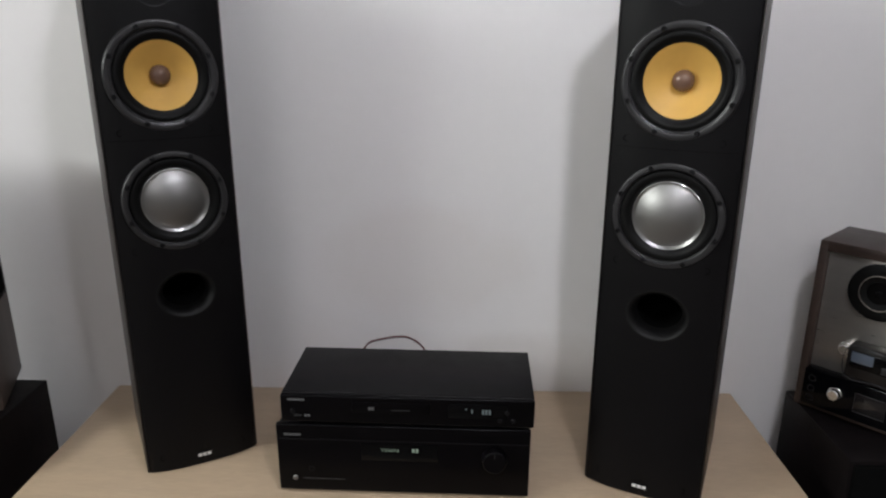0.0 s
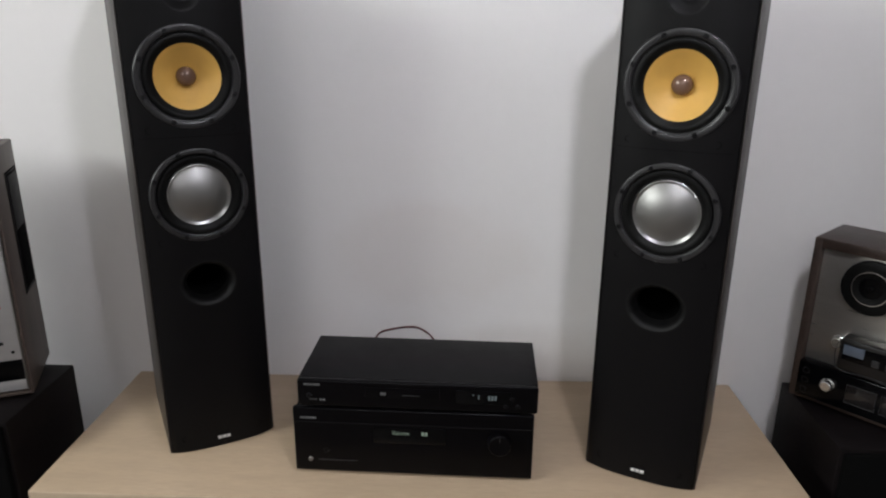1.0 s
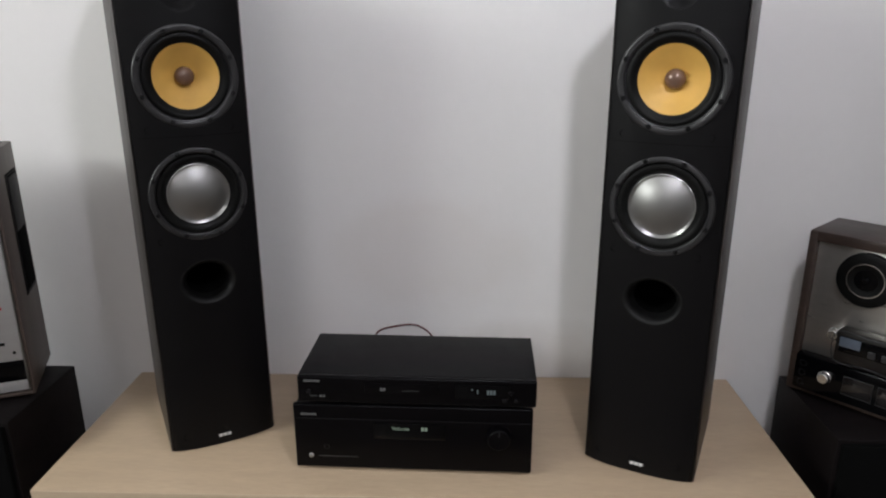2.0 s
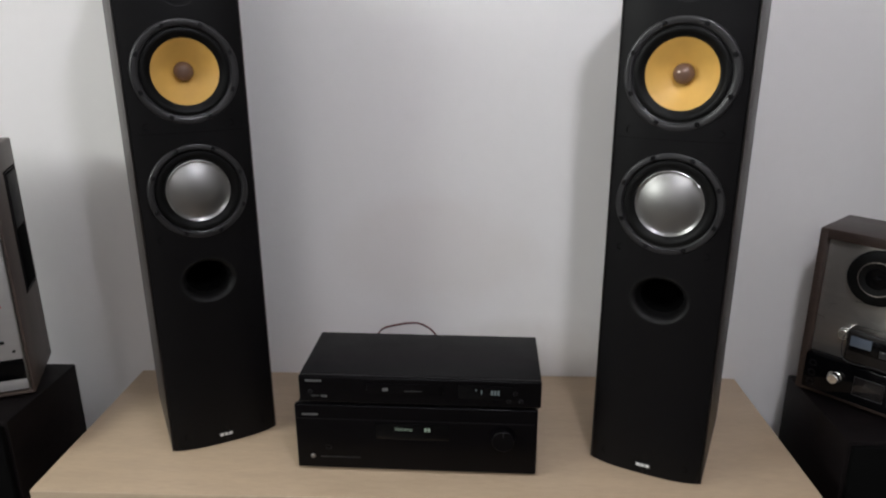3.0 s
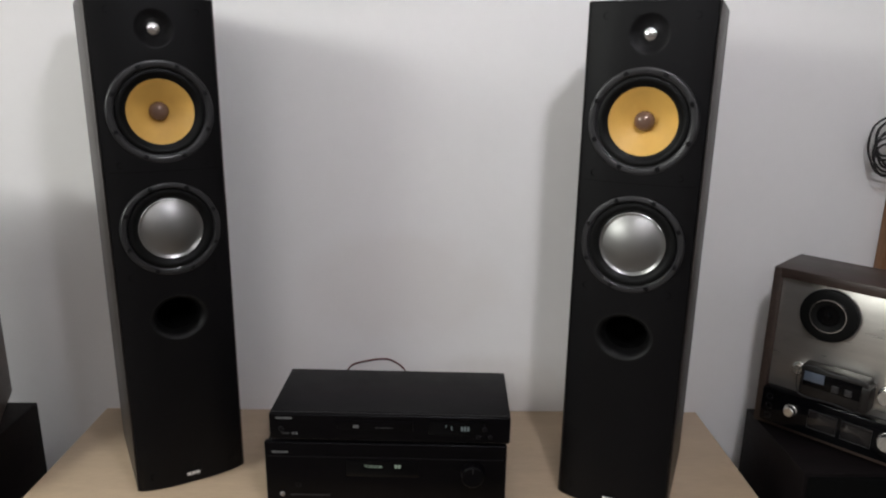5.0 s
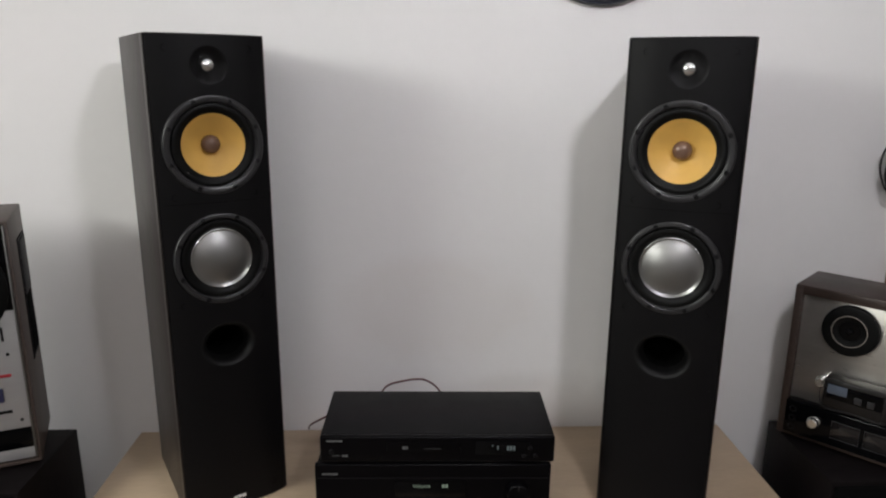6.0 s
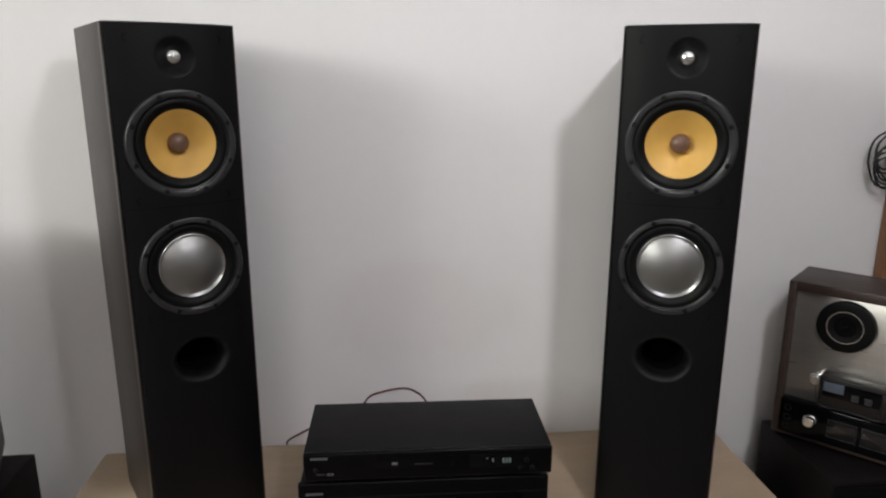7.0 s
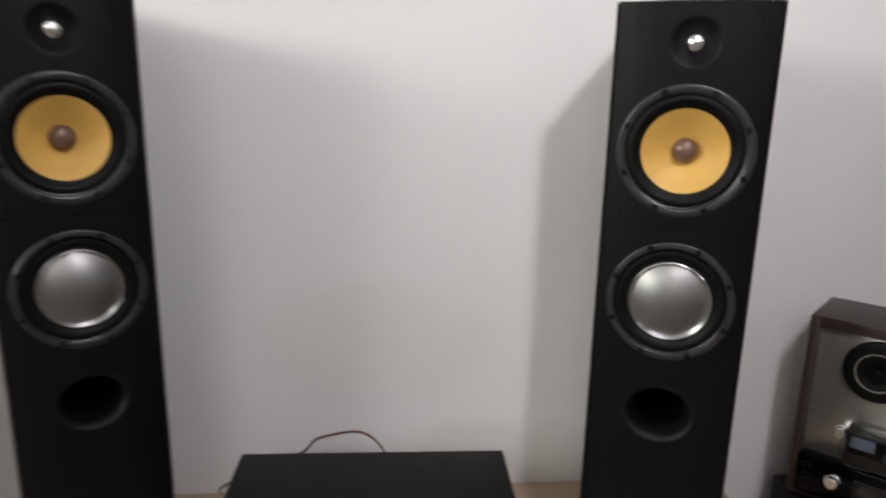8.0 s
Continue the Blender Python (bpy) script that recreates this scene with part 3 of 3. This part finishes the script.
def disc_player(m):
    t = thing("disc_player", m, "slim black disc player resting on the receiver", "disc player")
    w, h, d, z0 = 0.439, 0.053, 0.191, 0.006
    part("case", box(0.0003, w - 0.0003, 0.012, d, z0 + 0.001, z0 + h - 0.0006, 0.002), M_CASE, t, "black painted steel lid")
    part("front_panel", box(0, w, 0, 0.0118, z0, z0 + h, 0.004, 3), M_FACE, t, "glossy black front panel")
    part("disc_tray", box(0.125, 0.262, -0.0016, 0.001, z0 + 0.022, z0 + 0.042, 0.0008), M_FACE, t)
    win = part("display_window", box(0.290, 0.392, -0.001, 0.001, z0 + 0.016, z0 + 0.044, 0.0006), M_GLASS_BLACK, t, "smoked display window")
    bars("display_digits", 3, 0.349, z0 + 0.030, 0.017, 0.009, M_VFD2, win, -0.0011, 0.3)
    bars("display_mark", 1, 0.331, z0 + 0.031, 0.003, 0.008, M_VFD2, win, -0.0011, 0.2)
    bars("display_dot", 1, 0.321, z0 + 0.035, 0.003, 0.003, M_VFD2, win, -0.0011, 0.2)
    bars("maker_print", 7, 0.013, z0 + 0.0440, 0.030, 0.0042, M_GREY_PRINT, t, -0.0001, 0.12)
    bars("format_print", 5, 0.023, z0 + 0.0135, 0.014, 0.003, M_DIM_PRINT, t, -0.0001, 0.15)
    bars("format_mark", 2, 0.041, z0 + 0.0135, 0.012, 0.0042, M_GREY_PRINT, t, -0.0001, 0.2)
    bars("disc_mark", 2, 0.154, z0 + 0.031, 0.0105, 0.006, M_GREY_PRINT, t, -0.0018, 0.1)
    bars("tray_print", 9, 0.194, z0 + 0.029, 0.032, 0.002, M_DIM_PRINT, t, -0.0018, 0.25)
    part("standby_button", lathe([(0, 0.003), (0.004, 0.003), (0.0048, 0.002), (0.005, -0.001)], 20), M_CASE, t, m=pose(0.022, 0, z0 + 0.022))
    for k in range(3):
        part("button", lathe([(0, 0.003), (0.0035, 0.003), (0.0042, 0.002), (0.0045, -0.001)], 20), M_CASE, t, m=pose(0.392 + (k - 1) * 0.011, 0, z0 + (0.014 if k != 1 else 0.03)))
    feet(t, (0.04, w - 0.04), (0.035, d - 0.03), 0, z0, 0.014)
    return t


amplifier(pose(-0.3430, 1.060, TABLE_Z, 0, 0, -1.5))
disc_player(pose(-0.3315, 1.058, TABLE_Z + 0.1412, 0, 0, -1.7))


def speaker_cable():
    t = thing("speaker_cable", pose(-0.003, 0, 0.002), "thin red and black twin wire looping behind the player", "cable")
    mid = [(-0.062, 1.352, 0.80), (-0.072, 1.372, 0.845), (-0.097, 1.377, 0.888), (-0.122, 1.376, 0.9085), (-0.147, 1.375, 0.9135), (-0.185, 1.376, 0.907), (-0.214, 1.377, 0.897), (-0.236, 1.38, 0.872),
           (-0.285, 1.385, 0.848), (-0.335, 1.392, 0.824), (-0.372, 1.400, 0.802), (-0.398, 1.412, 0.782), (-0.408, 1.428, 0.764), (-0.409, 1.440, 0.7535)]
    for name, mat, off in (("red_strand", M_RED_WIRE, (0, 0, 0.0011)), ("black_strand", M_BLACK_WIRE, (0, 0.001, -0.0011))):
        part(name, tube(smooth_path([Vector(p) + Vector(off) for p in mid]), 0.0016), mat, t)


speaker_cable()


# ---- black boxes and tape decks ----
def black_box(x0, x1, y0, y1, top, label):
    t = thing("speaker_box", pose(x0, y0, 0), label, "speaker box", "black boxes under the tape decks")
    w, d = x1 - x0, y1 - y0
    part("cabinet", box(0, w, 0.014, d, 0, top, 0.003), M_BLACK_VINYL, t, "black ash cabinet")
    part("grille", box(0.006, w - 0.006, 0, 0.0135, 0.01, top - 0.006, 0.004), M_CLOTH, t, "black cloth grille")
    return t


black_box(-1.36, -0.899, 1.055, 1.310, 0.836, "black wooden speaker box carrying the white-faced tape deck")
black_box(0.682, 1.15, 1.074, 1.346, 0.8145, "black wooden speaker box carrying the silver-faced tape deck")


def tape_deck_silver(m):
    """Origin at the front lower left corner, x along the front, y into the case."""
    t = thing("tape_deck", m, "open-reel tape deck with brushed silver face in walnut case", "tape deck", "tape decks")
    w, h, d, th = 0.41, 0.330, 0.135, 0.014
    for x in (0, w - th):
        part("side_board", box(x, x + th, 0, d, 0.004, h, 0.002), M_WALNUT, t, "dark walnut side board")
    part("top_board", box(0.0005, w - 0.0005, 0.0008, d - 0.0005, h - 0.019, h + 0.0006, 0.002), M_WALNUT, t, "dark walnut top board")
    part("bottom_board", box(th, w - th, 0.001, d, 0.004, 0.004 + th, 0.001), M_WALNUT, t)
    part("back_board", box(th, w - th, d - 0.008, d - 0.001, 0.019, h - 0.0195), M_WALNUT, t, smooth=False)
    part("face_panel", box(th + 0.0005, w - th - 0.0005, 0.014, 0.0165, 0.080, h - 0.0195, 0.0008), M_PANEL, t, "brushed aluminium face panel")
    # reel table with bright ring and spindle
    reel = part("reel_table", lathe([(0.0, 0.006), (0.026, 0.006), (0.0295, 0.0075), (0.033, 0.0075), (0.047, 0.0085), (0.050, 0.007), (0.051, -0.0005), (0.046, -0.004), (0.046, -0.0065)], 64), M_RUBBER, t, "black rubber reel table", pose(0.106, 0.008, 0.256))
    part("ring", lathe([(0.0298, 0.0074), (0.0302, 0.0098), (0.0318, 0.0098), (0.0326, 0.0074)], 64), M_BRIGHT, reel, "bright metal ring")
    part("hub", lathe([(0.0, 0.014), (0.004, 0.014), (0.006, 0.012), (0.0065, 0.0065), (0.020, 0.0064)], 32), M_GLASS_BLACK, reel)
    # head cover
    bm = box(0.081, 0.195, -0.022, 0.0138, 0.098, 0.160, 0.005, 3)
    cover = part("head_cover", bm, M_COVER, t, "dark head cover with pale blue label")
    part("window", box(0.088, 0.186, -0.0232, -0.0215, 0.120, 0.151, 0.0006), M_GLASS_BLACK, cover)
    part("label_plate", box(0.089, 0.124, -0.0242, -0.0228, 0.131, 0.150, 0.0004), M_BLUE_LABEL, cover, "pale blue label plate")
    part("trim", tube(smooth_path([(0.083, -0.0225, 0.101), (0.083, -0.0225, 0.157), (0.138, -0.0225, 0.1575), (0.193, -0.0225, 0.157), (0.193, -0.0225, 0.101), (0.138, -0.0225, 0.1005)], True, 6), 0.0008, 6, True), M_DIM_PRINT, cover)
    part("end_block", box(0.186, 0.200, -0.027, 0.0135, 0.102, 0.150, 0.002), M_COVER, cover, "dark end block")
    for x in (0.138, 0.160):
        part("lever", box(x, x + 0.012, -0.026, -0.0228, 0.123, 0.136, 0.001), M_RING, cover)
    # control panel
    ctl = part("control_panel", box(th + 0.001, w - th - 0.001, -0.012, 0.0138, 0.0155, 0.0875, 0.003), M_GLASS_BLACK, t, "black control panel")
    for x in (0.104, 0.162):
        meter = part("level_meter", box(x, x + 0.050, -0.0138, -0.0118, 0.034, 0.070, 0.001), M_METER, ctl, "dark level meter")
        part("frame", tube([Vector(p) for p in ((x, -0.0138, 0.034), (x + 0.05, -0.0138, 0.034), (x + 0.05, -0.0138, 0.07), (x, -0.0138, 0.07))], 0.0007, 6, True), M_DIM_PRINT, meter)
    knob = [(0, 0.015), (0.0085, 0.015), (0.0098, 0.0135), (0.0105, 0.004), (0.012, 0.003), (0.0122, -0.001)]
    big = [(0, 0.016), (0.0135, 0.016), (0.015, 0.0145), (0.0158, 0.003), (0.0175, 0.002), (0.0178, -0.001)]
    tall = [(0.0105, -0.0065)]
    for x, z, y, prof in ((0.072, 0.056, -0.012, knob), (0.238, 0.058, -0.012, big), (0.070, 0.139, 0.008, knob + tall), (0.222, 0.134, 0.008, big + tall)):
        part("knob", lathe(prof, 32), M_KNOB, t, "turned metal knob", pose(x, y, z))
    for k in range(3):
        part("socket", lathe([(0, -0.003), (0.004, -0.003), (0.0045, 0.001), (0.007, 0.001), (0.0075, -0.001)], 20), M_SCREW, t, m=pose(0.03, -0.012, 0.030 + k * 0.02))
    part("panel_screw", lathe([(0, 0.001), (0.003, 0.001), (0.0036, -0.0005)], 16), M_SCREW, t, m=pose(0.206, 0.014, 0.222))
    feet(t, (0.03, w - 0.03), (0.03, d - 0.03), 0, 0.0045, 0.012)
    return t


tape_deck_silver(RIGHT_DECK)


def tape_deck_white(m):
    """Origin at the front lower right corner; the front runs to -x, the case goes back along y."""
    t = thing("tape_deck", m, "upright open-reel tape deck with white face, black recess handle", "tape deck", "tape decks")
    w, h, d, th = 0.40, 0.481, 0.185, 0.006
    part("side_board", box(-th, 0, 0, d, 0.006, h, 0.002), M_WALNUT_PALE, t, "greyed walnut side board")
    part("side_board", box(-w, -w + th, 0, d, 0.006, h, 0.002), M_WALNUT_PALE, t)
    part("top_board", box(-w + 0.0005, -0.0005, 0.0006, d - 0.0005, h - th, h + 0.0006, 0.002), M_WALNUT_PALE, t, "greyed walnut top board")
    part("bottom_board", box(-w + th, -th, 0.001, d, 0.006, 0.006 + th, 0.001), M_WALNUT_PALE, t)
    part("back_board", box(-w + th, -th, d - 0.008, d - 0.001, 0.017, h - th - 0.0005), M_WALNUT, t, smooth=False)
    xr, xl = -th - 0.0005, -w + th + 0.0005
    part("trim", box(xr - 0.003, xr, -0.003, 0.004, 0.0165, h - th - 0.001, 0.0008), M_ALU, t, "thin bright edge trim")
    xr -= 0.0035
    part("foot_panel", box(xl, xr, 0.001, 0.006, 0.0165, 0.0385, 0.001), M_WHITE_PANEL, t, "white lower strip")
    part("black_band", box(xl, xr, 0.0, 0.006, 0.039, 0.0805, 0.001), M_GLASS_BLACK, t, "black band")
    face = part("face_panel", box(xl, xr, 0.001, 0.006, 0.081, 0.315, 0.001), M_WHITE_PANEL, t, "satin white face panel")
    part("upper_panel", box(xl, xr, 0.002, 0.006, 0.3155, h - th - 0.001, 0.001), M_GLASS_BLACK, t, "black upper panel")
    bars("maker_print", 3, xr - 0.042, h - 0.034, 0.030, 0.012, M_DIM_PRINT, t, 0.0019, 0.3)
    reel = part("reel", lathe([(0, 0.010), (0.03, 0.010), (0.032, 0.006), (0.096, 0.006), (0.100, 0.004), (0.100, 0.0)], 64), M_RUBBER, t, "black tape reel", pose(-0.112, 0.0006, 0.362))
    part("hub", lathe([(0, 0.02), (0.008, 0.02), (0.01, 0.0102)], 24), M_ALU, reel)
    part("red_bar", box(-0.075, -0.029, -0.001, 0.0015, 0.188, 0.193, 0.0005), M_RED, face, "dark red strip")
    part("button", box(-0.072, -0.046, -0.004, 0.0015, 0.140, 0.166, 0.001), M_NAVY, face, "dark blue button")
    part("slot", box(-0.060, -0.036, -0.0005, 0.0015, 0.115, 0.121, 0.0005), M_SCREW, face)
    part("slot", box(-0.036, -0.032, -0.0005, 0.0015, 0.258, 0.285, 0.0005), M_SCREW, face)
    for x, z in ((-0.023, 0.098), (-0.030, 0.232), (-0.06, 0.25)):
        part("panel_screw", lathe([(0, 0.0012), (0.0028, 0.0012), (0.0034, -0.0005)], 14), M_SCREW, face, m=pose(x, 0.001, z))
    # recessed carrying handle on the side board
    handle = part("handle_plate", box(-0.0005, 0.0012, 0.080, 0.172, 0.185, 0.430, 0.0005), M_HOLE, t, "black plastic recessed handle plate")
    part("grip", box(0.0010, 0.0030, 0.088, 0.166, 0.315, 0.422, 0.001), M_CASE, handle)
    part("recess_rim", tube([Vector(p) for p in ((0.0012, 0.083, 0.19), (0.0012, 0.169, 0.19), (0.0012, 0.169, 0.427), (0.0012, 0.083, 0.427))], 0.0012, 6, True), M_RING, handle)
    feet(t, (-w + 0.03, -0.03), (0.03, d - 0.03), 0, 0.0065, 0.012)
    return t


tape_deck_white(LEFT_DECK)


# ---- on and against the wall ----
def wall_disc():
    t = thing("wall_disc", pose(0.244, WALL_Y, 1.908), "dark blue-black round disc hung on the pale wall", "wall disc")
    part("plate", lathe([(0.0, 0.012), (0.140, 0.012), (0.148, 0.014), (0.1505, 0.014)], 96), M_DISC, t)
    part("rim", lathe([(0.1505, 0.013), (0.153, 0.020), (0.159, 0.020), (0.162, 0.014), (0.162, 0.001)], 96), M_DISC, t, "rounded dark rim")


wall_disc()


def wooden_board():
    t = thing("wooden_board", pose(0.981, WALL_Y, 0), "tall brown wooden board standing against the wall", "wooden board")
    part("edge_strip", box(0, 0.024, -0.032, -0.002, 0, 1.43, 0.002), M_OAK, t, "paler brown edge strip")
    part("board", box(0.0245, 0.62, -0.024, -0.002, 0, 1.428, 0.001), M_OAK_DARK, t)


wooden_board()


def cable_coil():
    t = thing("cable_coil", pose(0.953, WALL_Y - 0.045, 1.407), "loose tangled coil of thin black cable hung on the wall", "cable")
    rnd = random.Random(11)
    for k in range(13):
        if k < 3:
            rx, rz, cx, cz = 0.056 - 0.004 * k, 0.063 - 0.005 * k, 0.003 * k, 0.002 * k
        else:
            rx, rz = rnd.uniform(0.018, 0.036), rnd.uniform(0.02, 0.042)
            cx, cz = rnd.uniform(-0.022, 0.03), rnd.uniform(-0.03, 0.026)
        lean, ph = rnd.uniform(-0.8, 0.8), rnd.uniform(0, 6)
        pts = []
        for i in range(10):
            a = 2 * math.pi * i / 10
            q = 1 + 0.09 * math.sin(2 * a + ph) + 0.05 * math.sin(3 * a + 2 * ph)
            x, z = rx * q * math.cos(a), rz * q * math.sin(a)
            pts.append((cx + x * math.cos(lean) - z * math.sin(lean) * 0.5, 0.010 * math.sin(a + ph) - 0.0015 * k + 0.006, cz + z + 0.3 * x * math.sin(lean)))
        part("loop", tube(smooth_path(pts, True, 5), 0.0024, 6, True), M_BLACK_WIRE, t)
    tail = [(0.015, 0.0, 0.055), (0.005, 0.0, 0.085), (0.022, 0.0, 0.125), (0.05, 0.0, 0.13), (0.075, 0.0, 0.10), (0.06, 0.0, 0.05)]
    part("loop", tube(smooth_path(tail), 0.0026, 6), M_BLACK_WIRE, t)
    part("hook", tube(smooth_path([(0.03, 0.042, 0.075), (0.03, 0.01, 0.072), (0.03, -0.012, 0.068), (0.03, -0.016, 0.08)]), 0.0022, 8), M_ALU, t, "small metal hook")


cable_coil()
